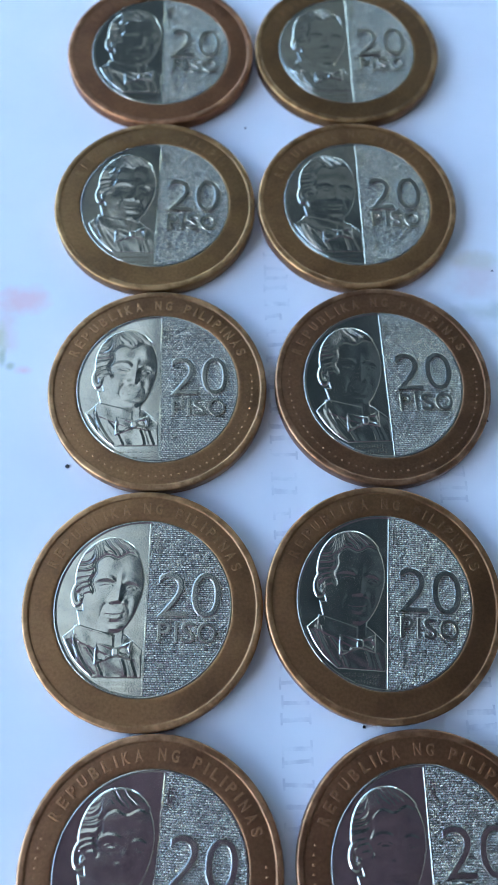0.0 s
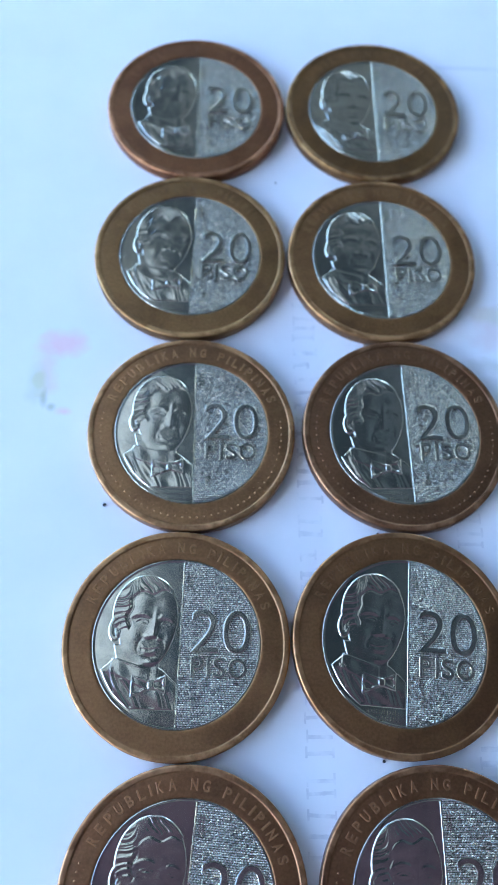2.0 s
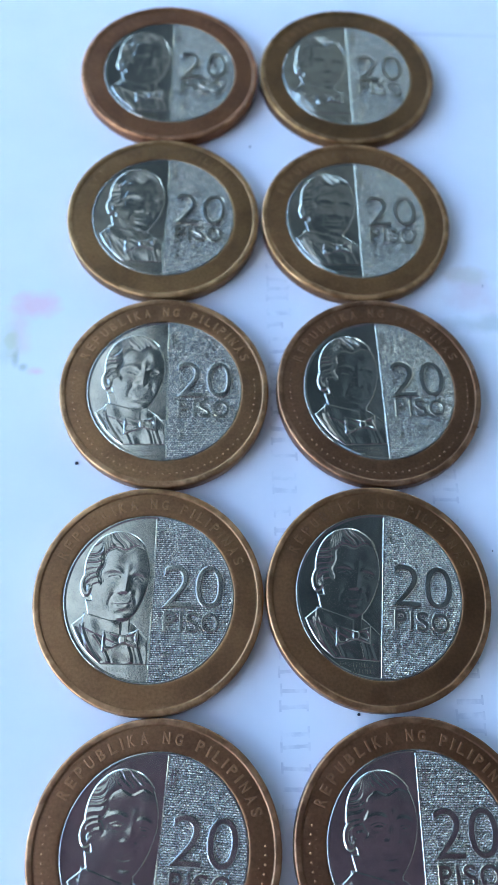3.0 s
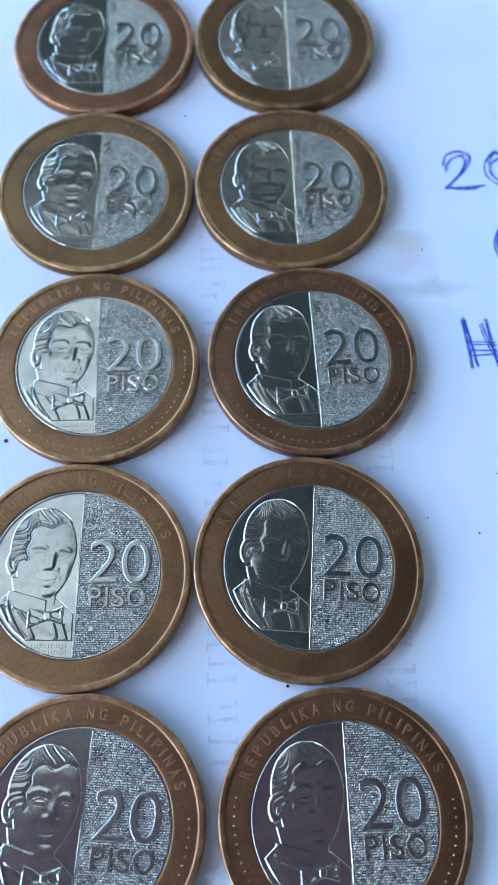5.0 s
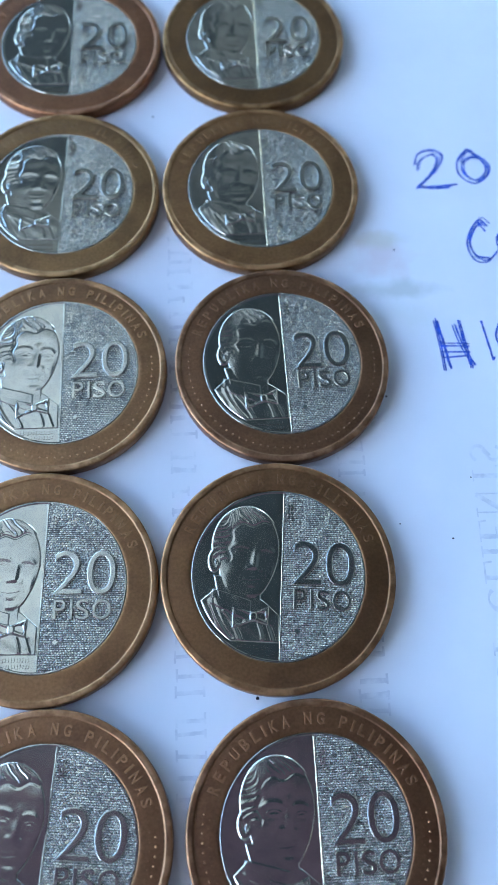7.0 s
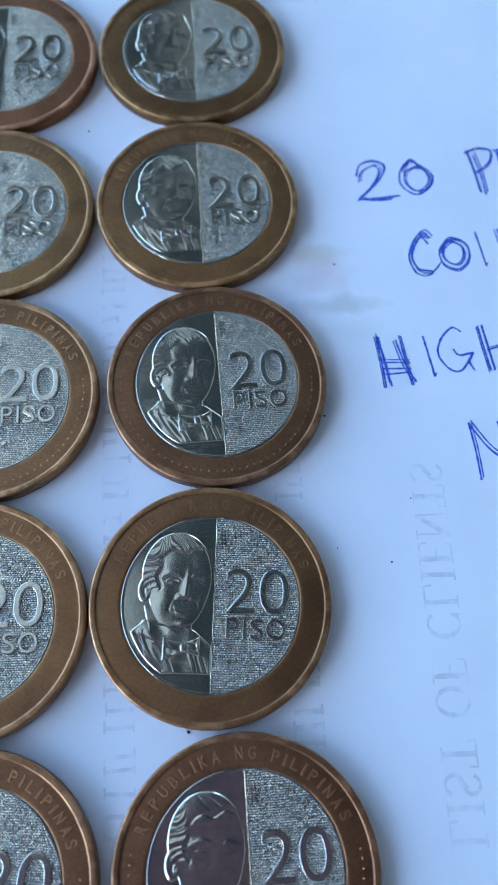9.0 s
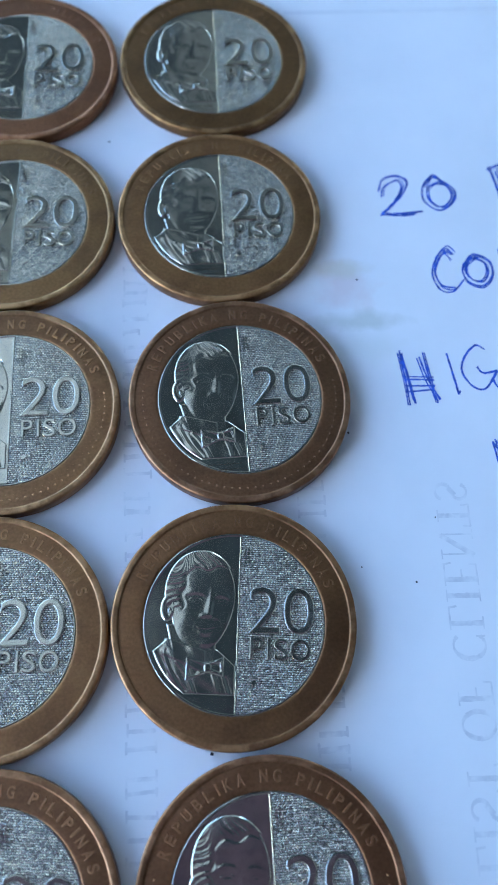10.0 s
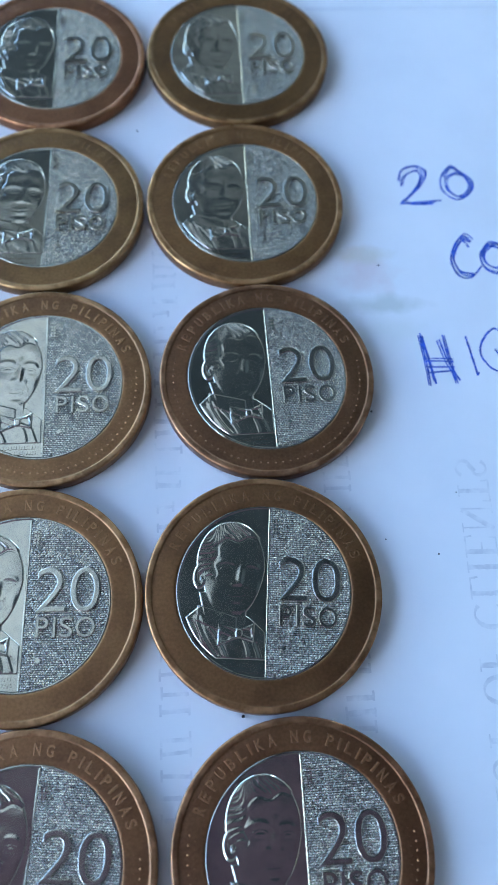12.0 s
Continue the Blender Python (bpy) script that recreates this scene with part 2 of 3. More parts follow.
def span(me):
    v = np.empty(len(me.vertices) * 3)
    me.vertices.foreach_get("co", v)
    return v.reshape(-1, 3)


def fitted(me, x0, x1, y0, y1, z0, z1):
    """Scale a mesh into a box given in millimetres."""
    v = span(me)
    lo, hi = v.min(0), v.max(0)
    a, b = np.array([x0, y0, z0]) * MM, np.array([x1, y1, z1]) * MM
    v = a + (v - lo) / np.maximum(hi - lo, 1e-9) * (b - a)
    me.vertices.foreach_set("co", v.ravel())
    me.update()
    return me


# ---- unseen panels and walls, added to shape the light and the coins' reflections ----
PANEL_Z = 1.5
# overhead panels out of view, each placed and toned for certain coins' reflections
tagged(part("added_panel_rear", box(bmesh.new(), -1.4, 1.8, -1.2, 0.06, PANEL_Z, PANEL_Z + 0.06), ADDED_PLUM), "added unseen plum panel mirrored in the near coins", "ceiling", kind="structure")
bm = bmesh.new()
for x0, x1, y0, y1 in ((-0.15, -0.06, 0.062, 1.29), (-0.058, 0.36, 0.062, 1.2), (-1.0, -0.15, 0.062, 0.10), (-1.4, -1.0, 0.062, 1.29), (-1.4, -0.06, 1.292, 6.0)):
    box(bm, x0, x1, y0, y1, PANEL_Z, PANEL_Z + 0.06)
tagged(part("added_panel_middle", bm, ADDED_DARK), "added unseen dark panels beside a gap, mirrored in the coins", "ceiling", kind="structure")
tagged(part("added_panel_side", box(bmesh.new(), 0.362, 1.8, 0.062, 1.2, PANEL_Z, PANEL_Z + 0.06), ADDED_BLUEGREY), "added unseen blue-grey panel mirrored in the right coins", "ceiling", kind="structure")
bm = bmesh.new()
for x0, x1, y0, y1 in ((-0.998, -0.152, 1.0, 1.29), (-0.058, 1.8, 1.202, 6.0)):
    box(bm, x0, x1, y0, y1, PANEL_Z, PANEL_Z + 0.06)
tagged(part("added_panel_front", bm, ADDED_GREY), "added unseen pale grey panels mirrored in the far coins", "ceiling", kind="structure")
# posts out of view, added only to carry the panels
for x, y in ((-1.34, 5.94), (1.74, 5.94)):
    tagged(part("post", box(bmesh.new(), x - 0.05, x + 0.05, y - 0.05, y + 0.05, -0.75, PANEL_Z), ADDED_DARK), "added unseen dark post under the panel edge", "post", kind="structure")
# walls out of view, added to block light from behind, right and front
tagged(part("blocker_back", box(bmesh.new(), -1.4, 1.8, -1.35, -1.203, -0.75, PANEL_Z + 0.06), BLOCKER_GREY), "added unseen grey wall that closes off light from behind", "wall", kind="structure")
tagged(part("blocker_side", box(bmesh.new(), 1.803, 1.95, -1.35, 3.0, -0.75, PANEL_Z + 0.06), BLOCKER_GREY), "added unseen grey wall that cuts light from the right", "wall", kind="structure")
tagged(part("blocker_front", box(bmesh.new(), -1.4, 1.95, 6.003, 6.15, -0.75, PANEL_Z + 0.06), BLOCKER_GREY), "added unseen grey wall that cuts light from the far end", "wall", kind="structure")
# ribbed panel added over the gap so the left coins mirror a warm brightness
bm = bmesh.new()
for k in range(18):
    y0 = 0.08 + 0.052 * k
    box(bm, -1.03, -0.12, y0, y0 + 0.0515, PANEL_Z + 0.063 + 0.012 * (k % 2), PANEL_Z + 0.066 + 0.012 * (k % 2))
tagged(part("added_cream_panel", bm, ADDED_CREAM), "added unseen cream translucent ribbed panel that warms the reflections", "roof sheet", kind="structure")
tagged(part("ground", box(bmesh.new(), -300, 300, -300, 300, -0.95, -0.75), EARTH), "worn grey concrete yard reaching far out", "ground", kind="structure")

table = tagged(new("table"), "white laminate table with steel legs", "table")
table.location = (0, 0, -0.75)
bm = box(bmesh.new(), -0.6, 0.6, -0.35, 0.45, 0.719, 0.7468)
bmesh.ops.bevel(bm, geom=bm.edges[:], offset=0.004, segments=2, affect="EDGES")
part("tabletop", bm, TABLE, table)
for x in (-0.54, 0.54):
    for y in (-0.29, 0.39):
        part("leg", box(bmesh.new(), x - 0.02, x + 0.02, y - 0.02, y + 0.02, 0.0, 0.719), STEEL, table, "grey steel leg")


# ---- paper ----
def sheet(name, mat, x0, x1, y0, y1, z, turn, swell, curl, label):
    bm = bmesh.new()
    bmesh.ops.create_grid(bm, x_segments=40, y_segments=90, size=0.5)
    for v in bm.verts:
        x, y = x0 + (v.co.x + 0.5) * (x1 - x0), y0 + (v.co.y + 0.5) * (y1 - y0)
        lift = swell * (noise.noise(Vector((x * 14, y * 14, 3.0))) - 0.55)
        lift += curl * max(0.0, (y - y1 + 0.02) / 0.02) ** 2
        v.co = (x * math.cos(turn) - y * math.sin(turn), x * math.sin(turn) + y * math.cos(turn), lift)
    ext = bmesh.ops.extrude_face_region(bm, geom=bm.faces[:])
    for v in ext["geom"]:
        if isinstance(v, bmesh.types.BMVert):
            v.co.z += 0.0001
    bmesh.ops.recalc_face_normals(bm, faces=bm.faces)
    ob = part(name, bm, mat, smooth=False)
    ob.location = (0, 0, z)
    return tagged(ob, label, "paper")


UNDERSHEET = sheet("paper_sheet", UNDER, -0.19, 0.16, -0.09, 0.19, -0.0031, 0.03, 0.0, 0.0, "blank white sheet lying under the written sheet")
pad = box(bmesh.new(), -0.170, 0.140, -0.115, 0.185, -0.0029, -0.0003)
bmesh.ops.rotate(pad, verts=pad.verts, cent=(0, 0, 0), matrix=Matrix.Rotation(-0.02, 3, "Z"))
tagged(part("paper_pad", pad, UNDER), "thin pad of white paper under the written sheet", "paper")
PAGE = sheet("paper_sheet", PAPER, -0.165, 0.132, -0.105, 0.1150, -0.0001, -0.002, 0.00003, 0.0, "white sheet of paper with blue handwriting and print showing through")


# ---- coins ----
TOP = 2.0          # thickness in millimetres
CORE = 11.1        # radius of the nickel core
FIELD = 1.84       # level of the core's field


def ramp01(d, w):
    s = np.clip(d / w, 0, 1)
    return s * s * (3 - 2 * s)


def bust_mesh():
    """A plain bust in low relief, heights in millimetres over the field."""
    step = 0.062
    xs, ys = np.arange(-10.6, 0.45, step), np.arange(-9.0, 9.4, step)
    X, Y = np.meshgrid(xs, ys)

    def oval(cx, cy, a, b, p=2.0):
        return 1 - (np.abs((X - cx) / a) ** p + np.abs((Y - cy) / b) ** p) ** (1 / p)

    def blob(cx, cy, a, b, lean=0.0):
        dx, dy = X - cx, Y - cy
        return np.exp(-((dx + lean * dy) / a) ** 2 - ((dy - lean * dx) / b) ** 2)

    def stroke(x0, y0, x1, y1, w, bow=0.0):
        """A rounded ridge from one point to another, bowed to its left."""
        length = math.hypot(x1 - x0, y1 - y0)
        ux, uy = (x1 - x0) / length, (y1 - y0) / length
        along = (X - x0) * ux + (Y - y0) * uy
        f = np.clip(along / length, 0, 1)
        across = -(X - x0) * uy + (Y - y0) * ux - bow * 4 * f * (1 - f)
        return np.exp(-(across / w) ** 2) * ramp01(along + w, 2 * w) * ramp01(length + w - along, 2 * w)

    # head and jaw: a flat dome with a steep edge
    taper = np.where(Y < 2.5, 1 - 0.03 * (2.5 - Y), 1.0)
    hx = (X + 3.95 - 0.06 * (Y - 2)) / taper
    full = np.where(Y < 2.3, 2.35, 2.0)
    head = 1 - (np.abs(hx / 4.0) ** full + np.abs((Y - 2.3) / 6.15) ** full) ** (1 / full)
    h = 0.09 * ramp01(head, 0.04) + 0.07 * (1 - (1 - np.clip(head, 0, 1)) ** 3)
    inside = ramp01(head, 0.14)
    # brow, nose, cheeks and mouth as rounded swellings
    nx = X + 3.0 - 0.07 * (Y - 2)
    nose = np.where(nx < 0, np.exp(-(nx / (0.28 + 0.16 * (3.2 - Y).clip(0, 4))) ** 2), np.exp(-(nx / 0.36) ** 2))
    f = 0.12 * nose * ramp01(Y - 0.15, 0.6) * (1 - 0.75 * ramp01(Y - 0.9, 2.6)) * ramp01(5.2 - Y, 2.0)
    f += 0.05 * blob(-3.95, 0.62, 0.42, 0.38) + 0.05 * blob(-2.35, 0.45, 0.34, 0.34)
    f += 0.06 * stroke(-6.3, 3.05, -3.7, 3.25, 0.34, 0.42) + 0.06 * stroke(-2.5, 3.05, -0.7, 2.75, 0.32, 0.3)
    f -= 0.085 * blob(-4.75, 2.5, 1.05, 0.52) + 0.085 * blob(-1.55, 2.2, 0.72, 0.48)
    f += 0.07 * blob(-4.7, 2.35, 0.72, 0.26) + 0.07 * blob(-1.55, 2.1, 0.48, 0.24)
    f += 0.035 * stroke(-5.6, 2.5, -3.9, 2.5, 0.11, 0.28) + 0.035 * stroke(-2.1, 2.3, -0.9, 2.2, 0.11, 0.2)
    f += 0.07 * blob(-5.75, 0.55, 1.25, 1.0, 0.3) + 0.045 * blob(-1.05, 0.3, 0.55, 0.9)
    f -= 0.018 * stroke(-4.5, 0.4, -5.15, -1.3, 0.22, -0.2) + 0.015 * stroke(-2.0, 0.1, -1.7, -1.1, 0.18, 0.15)
    f += 0.02 * stroke(-4.5, -0.8, -2.4, -0.7, 0.22, -0.12) + 0.03 * stroke(-4.3, -1.3, -2.6, -1.2, 0.28, -0.22)
    f -= 0.015 * stroke(-4.7, -0.98, -2.3, -0.88, 0.11, -0.2) + 0.035 * blob(-3.4, -2.1, 0.8, 0.22)
    f += 0.07 * blob(-3.2, -2.8, 1.0, 0.5) - 0.03 * blob(-3.1, 4.6, 1.2, 0.7) + 0.035 * blob(-4.6, 5.3, 1.1, 0.8) + 0.03 * blob(-1.6, 5.1, 0.8, 0.8)
    f += 0.03 * blob(-6.3, -1.2, 0.9, 1.0) - 0.04 * blob(-6.2, 3.4, 0.5, 1.0)
    h += 0.62 * inside * f
    # hair: a cap swept back, with bold strands
    cap = 1 - np.sqrt(((X + 4.25) / 4.5) ** 2 + ((Y - 3.5) / 5.35) ** 2)
    line = np.maximum(Y - 6.55 - 0.10 * (X + 2.0) - 0.25 * np.sin(X * 2.3), -(X + 6.45 - 0.10 * (Y - 3.2).clip(0, 9) ** 2 + 0.2 * np.sin(Y * 2.6)) * 1.1)
    hair = ramp01(cap, 0.05) * ramp01(line, 0.5) * ramp01(Y - 0.9, 1.0)
    side = ramp01(-5.2 - X, 1.6)
    flow = side * ((X + 9.5) * 0.55 - (Y - 1.0) * 1.0 + 0.05 * (X + 6) ** 2) + (1 - side) * ((X + 5.2) * 1.0 + (Y - 7.0) * 0.55 + 0.12 * (Y - 6) ** 2)
    flow = flow + 0.16 * np.sin(X * 1.7 + Y * 0.8) + 0.10 * np.sin(Y * 2.9 - X)
    tuft = 1 - np.abs(np.sin(flow * 4.1)) ** 0.8
    strands = 0.052 * tuft + 0.02 * np.sin(flow * 13.0 + 1.4 * np.sin(X * 1.1)) * (0.5 + 0.5 * np.sin(Y * 1.3 + X * 0.7))
    h = np.maximum(h, hair * (0.10 + 0.07 * (1 - (1 - np.clip(cap, 0, 1)) ** 2))) + hair * strands
    h -= 0.05 * ramp01(head, 0.2) * np.exp(-((line + 0.1) / 0.16) ** 2) * ramp01(Y - 1.0, 1.0)
    # ear
    ear = oval(-8.2, 1.35, 0.92, 1.7)
    h = np.maximum(h, 0.15 * ramp01(ear, 0.25) - 0.09 * ramp01(oval(-8.05, 1.5, 0.55, 1.15), 0.4) + 0.07 * ramp01(oval(-7.9, 1.0, 0.3, 0.6), 0.5))
    # neck, shoulders and jacket
    neck = np.minimum(np.minimum(X + 8.3 + 0.25 * (Y + 0.5), -2.1 - X), np.minimum(-0.5 - Y, Y + 6.5))
    h = np.maximum(h, 0.10 * ramp01(neck, 0.25))
    rim = 10.45 - np.hypot(X, Y)
    slope = -2.3 - 0.9 * (-8.0 - X).clip(0, 9) - 0.85 * (X + 3.2).clip(0, 9) - Y
    jacket = np.minimum(np.minimum(slope - 0.5 * ramp01(3.0 - np.abs(X + 4.6), 1.5), rim), np.minimum(Y + 8.75, 0.3 - X))
    h = np.maximum(h, 0.08 * ramp01(jacket, 0.16) + 0.03 * ramp01(jacket, 2.4))
    cloth = ramp01(jacket, 0.4)
    # shirt collar, lapels and folds
    collar = np.minimum(np.minimum(-2.2 - Y - 0.28 * (X + 8.2), Y + 4.3 + 0.42 * (X + 8.2)), np.minimum(X + 8.4, -3.3 - X))
    h = h + 0.05 * ramp01(collar, 0.16)
    for x0, y0, x1, y1, w, bow, k in ((-8.5, -3.6, -5.9, -8.4, 0.20, -0.3, 0.06), (-6.8, -4.9, -4.6, -8.6, 0.16, 0.2, 0.035), (-1.2, -6.6, -0.5, -8.6, 0.16, 0.0, 0.03), (-9.4, -4.2, -8.2, -6.6, 0.18, 0.2, 0.06),
                                      (-2.4, -6.4, -1.8, -8.5, 0.12, 0.1, 0.03)):
        h = h + k * cloth * stroke(x0, y0, x1, y1, w, bow) - 0.5 * k * cloth * stroke(x0 + 0.4, y0, x1 + 0.4, y1, 0.8 * w, bow)
    h = h + 0.02 * cloth * np.sin(X * 2.1 + Y * 1.3) * np.sin(Y * 1.1 - X * 0.4)
    # bow tie
    wing = np.minimum(0.62 + 0.34 * np.abs(X + 3.0) - np.abs(Y + 5.6 - 0.08 * (X + 3.0)), 2.35 - np.abs(X + 3.35))
    h = np.maximum(h, 0.19 * ramp01(wing, 0.22) - 0.10 * ramp01(wing - 0.3, 0.4) + 0.05 * np.sin(Y * 5 + X * 3) * ramp01(wing, 0.5))
    h = np.maximum(h, 0.25 * ramp01(oval(-3.0, -5.6, 0.6, 0.75, 3), 0.5))
    keep = h > 0.012
    idx = -np.ones(h.shape, int)
    near = keep.copy()
    for dy in (-1, 0, 1):
        for dx in (-1, 0, 1):
            near |= np.roll(np.roll(keep, dy, 0), dx, 1)
    idx[near] = np.arange(near.sum())
    zz = np.where(keep, h, -0.04)
    verts = np.column_stack([X[near], Y[near], FIELD + zz[near]]) * MM
    q = np.stack([idx[:-1, :-1], idx[:-1, 1:], idx[1:, 1:], idx[1:, :-1]], -1).reshape(-1, 4)
    q = q[(q >= 0).all(1)]
    me = bpy.data.meshes.new("bust_relief")
    me.from_pydata(verts.tolist(), [], q.tolist())
    me.update()
    return me


def half_plate():
    """The raised right half of the core, bounded by the divider."""
    bm = bmesh.new()
    x0, r, n = 0.55, CORE - 0.12, 60
    a0 = math.acos(x0 / r)
    rim = [(r * math.cos(a), r * math.sin(a)) for a in (-a0 + 2 * a0 * i / n for i in range(n + 1))]
    low = [bm.verts.new((x * MM, y * MM, (FIELD - 0.05) * MM)) for x, y in rim]
    top = [bm.verts.new(((x0 + 0.05 + (x - x0) * 0.992) * MM, y * 0.996 * MM, (FIELD + 0.07) * MM)) for x, y in rim]
    bm.faces.new(top)
    for i in range(n + 1):
        j = (i + 1) % (n + 1)
        bm.faces.new((low[i], low[j], top[j], top[i]))
    bmesh.ops.recalc_face_normals(bm, faces=bm.faces)
    return bm


def build_coin():
    coin = tagged(new("coin"), "", "coin", "coins in two columns on the paper")
    ring_mesh = lathe([
        (CORE, 0.0), (14.7, 0.0), (14.9, 0.07), (15.0, 0.2), (15.0, 1.76), (14.97, 1.87), (14.88, 1.96), (14.74, 2.0), (14.62, 2.0), (14.32, 2.0),
        (14.2, 1.985), (14.12, 1.90), (14.05, 1.885), (13.8, 1.905), (12.6, 1.91), (11.6, 1.92), (11.25, 1.925), (11.14, 1.89), (CORE, 1.78)], 240)
    # the struck edge is never quite even
    for v in ring_mesh.verts:
        if v.co.xy.length > 14.0 * MM:
            k = noise.noise(v.co * 900) + 0.6 * noise.noise(v.co * 2600)
            v.co.xy *= 1 - 0.0016 * max(0.0, k)
            v.co.z += 0.022 * MM * k if v.co.z > MM else 0.0
    ring = part("ring", ring_mesh, BRONZE, coin, "brown bronze outer ring", True)
    core = part("core", lathe([
        (0.004, 0.0), (CORE, 0.0), (CORE, 1.76), (11.07, 1.88), (11.0, 1.91), (10.88, 1.915), (10.8, 1.88), (10.72, FIELD), (10.66, FIELD), (10.5, FIELD), (6.0, FIELD), (0.2, FIELD), (0.02, FIELD), (0.004, FIELD)], 128), NICKEL, coin, "silvery nickel core", True)
    put("bust_relief", bust_mesh(), RELIEF, core, "plain raised bust", True)
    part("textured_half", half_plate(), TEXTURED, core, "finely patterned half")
    line = box(bmesh.new(), 0.36 * MM, 0.56 * MM, -10.7 * MM, 10.7 * MM, (FIELD - 0.02) * MM, (FIELD + 0.10) * MM)
    bmesh.ops.bevel(line, geom=line.edges[:], offset=0.05 * MM, segments=1, affect="EDGES")
    part("divider", line, RELIEF, core)
    lo, hi = FIELD + 0.05, FIELD + 0.21
    for ch, x0, x1 in (("2", 1.75, 5.55), ("0", 6.0, 9.75)):
        put("digit", fitted(glyph(ch, 0.02, 0.022, 0.007), x0, x1, -1.3, 4.4, lo, hi), NUMERAL, core)
    for ch, x0, x1 in (("P", 1.95, 3.6), ("I", 4.05, 4.5), ("S", 4.85, 6.6), ("O", 6.85, 9.3)):
        put("letter", fitted(glyph(ch, 0.02, 0.03, -0.012), x0, x1, -4.45, -1.82, lo, hi + 0.02), NUMERAL, core)
    # unreadable small marks: a bar by the divider and two bars under the bust
    for x0, x1, y0, y1 in ((1.0, 1.25, 7.4, 9.3), (1.4, 1.62, 7.4, 9.3)):
        for k in range(4):
            part("mark", box(bmesh.new(), x0 * MM, x1 * MM, (y0 + 0.5 * k) * MM, (y0 + 0.5 * k + 0.3) * MM, lo * MM, (hi - 0.04) * MM), NICKEL, core)
    for y0, xs in ((-9.55, (-4.9, -0.2)), (-10.3, (-3.5, -0.2))):
        x = xs[0]
        while x < xs[1] - 0.3:
            w = 0.14 + 0.2 * abs(math.sin(9 * x + y0))
            part("mark", box(bmesh.new(), x * MM, (x + w) * MM, (y0 + 0.05 * math.sin(7 * x)) * MM, (y0 + 0.5) * MM, (FIELD - 0.02) * MM, (FIELD + 0.10) * MM), RELIEF, core)
            x += w + 0.11
    seal = box(bmesh.new(), 2.3 * MM, 2.8 * MM, -7.4 * MM, -6.9 * MM, lo * MM, (hi - 0.03) * MM)
    bmesh.ops.rotate(seal, verts=seal.verts, cent=(2.55 * MM, -7.15 * MM, 0), matrix=Matrix.Rotation(radians(45), 3, "Z"))
    part("mark", seal, NICKEL, core)
    # lettering round the top of the ring
    text, widths = "REPUBLIKA NG PILIPINAS", {" ": 0.42, "I": 0.22}
    total = sum(widths.get(c, 0.62) + 0.28 for c in text) - 0.28
    a, sweep, done = 158.0, 136.0, {}
    for ch in text:
        w = widths.get(ch, 0.62)
        mid = a - sweep * (w / 2) / total
        if ch != " ":
            if ch not in done:
                half = 0.72 * w
                done[ch] = fitted(glyph(ch, 0.02, 0.024, -0.022), -half, half, -0.70, 0.70, 1.88, 2.01)
                ob = put("letter", done[ch], WORN, ring)
            else:
                ob = new("letter", done[ch])
                ob.parent = ring
            ob.matrix_basis = pose(12.72 * MM * math.cos(radians(mid)), 12.72 * MM * math.sin(radians(mid)), 0, 0, 0, mid - 90)
        a -= sweep * (w + 0.28) / total
    # beaded border round the rest of the ring
    bm = bmesh.new()
    for k in range(46):
        for r, shift in ((13.05, 0.0), (12.35, 0.5)):
            b = radians(168 + (k + shift) * 204 / 46)
            bmesh.ops.create_icosphere(bm, subdivisions=1, radius=(0.18 if shift == 0 else 0.125) * MM, matrix=pose(r * MM * math.cos(b), r * MM * math.sin(b), 1.83 * MM))
    tagged(part("beaded_border", bm, WORN, ring, smooth=True), kind="stuff")
    return coin


# centre in millimetres, clockwise turn, tilt about x and y in degrees, tint of the tarnish, label
COINS = [
    (-28.87, 90.24, 1, 0, 0, (0.95, 0.8, 0.78, 0.1), "bronze and nickel coin with a reddish ring"),
    (1.53, 90.44, 0, 0, 0, (0.78, 0.77, 0.64, 0.15), "bronze and nickel coin with a greenish tarnished ring"),
    (-29.44, 60.36, 2.5, 0, 0, (0.95, 0.98, 0.85, 0.05), "bronze and nickel coin with a yellowish ring"),
    (1.06, 60.28, 0, 0, 0, (1.0, 0.98, 0.85, 0.15), "bronze and nickel coin with a blotched orange ring"),
    (-28.76, 30.10, 0.4, 0, 0, (1, 1, 0.95, 0.55), "bright bronze and nickel coin catching the light"),
    (2.41, 30.15, -1.2, 0, 0.6, (0.8, 0.76, 0.8, 0.4), "bronze and nickel coin with a dull reddish-brown ring"),
    (-30.27, -0.00, 2.3, 0, 0, (1, 0.98, 0.9, 0.12), "bronze and nickel coin with a smooth brown ring"),
    (-0.00, -0.00, 5.3, 0, 0.7, (0.9, 0.86, 0.8, 0.1), "bronze and nickel coin with a dark brown ring"),
    (-28.90, -30.05, 6, 0, 0, (0.9, 0.86, 0.85, 0.6), "bronze and nickel coin with clear ring lettering"),
    (2.49, -30.36, 0.2, 0, 0, (0.86, 0.8, 0.8, 0.6), "bronze and nickel coin with a worn ring edge")
]


def set_coin(ob, x, y, turn, tx, ty, tint, label):
    lift = 15 * MM * (abs(math.sin(radians(tx))) + abs(math.sin(radians(ty))))
    ob.matrix_basis = pose(x * MM, y * MM, lift + 0.01 * MM, tx, ty, 0) @ pose(0, 0, 0, 0, 0, -turn)
    tagged(ob, label)
    for child in ob.children_recursive:
        child.color = tint
        if child.parent.name.startswith("ring"):     # the more a ring is worn, the lower its lettering stands
            child.location.z = -0.075 * MM * max(0.0, 1 - tint[3] / 0.45)


first = build_coin()
for row in COINS[1:]:
    set_coin(copy_thing(first, Matrix()), *row)
set_coin(first, *COINS[0])


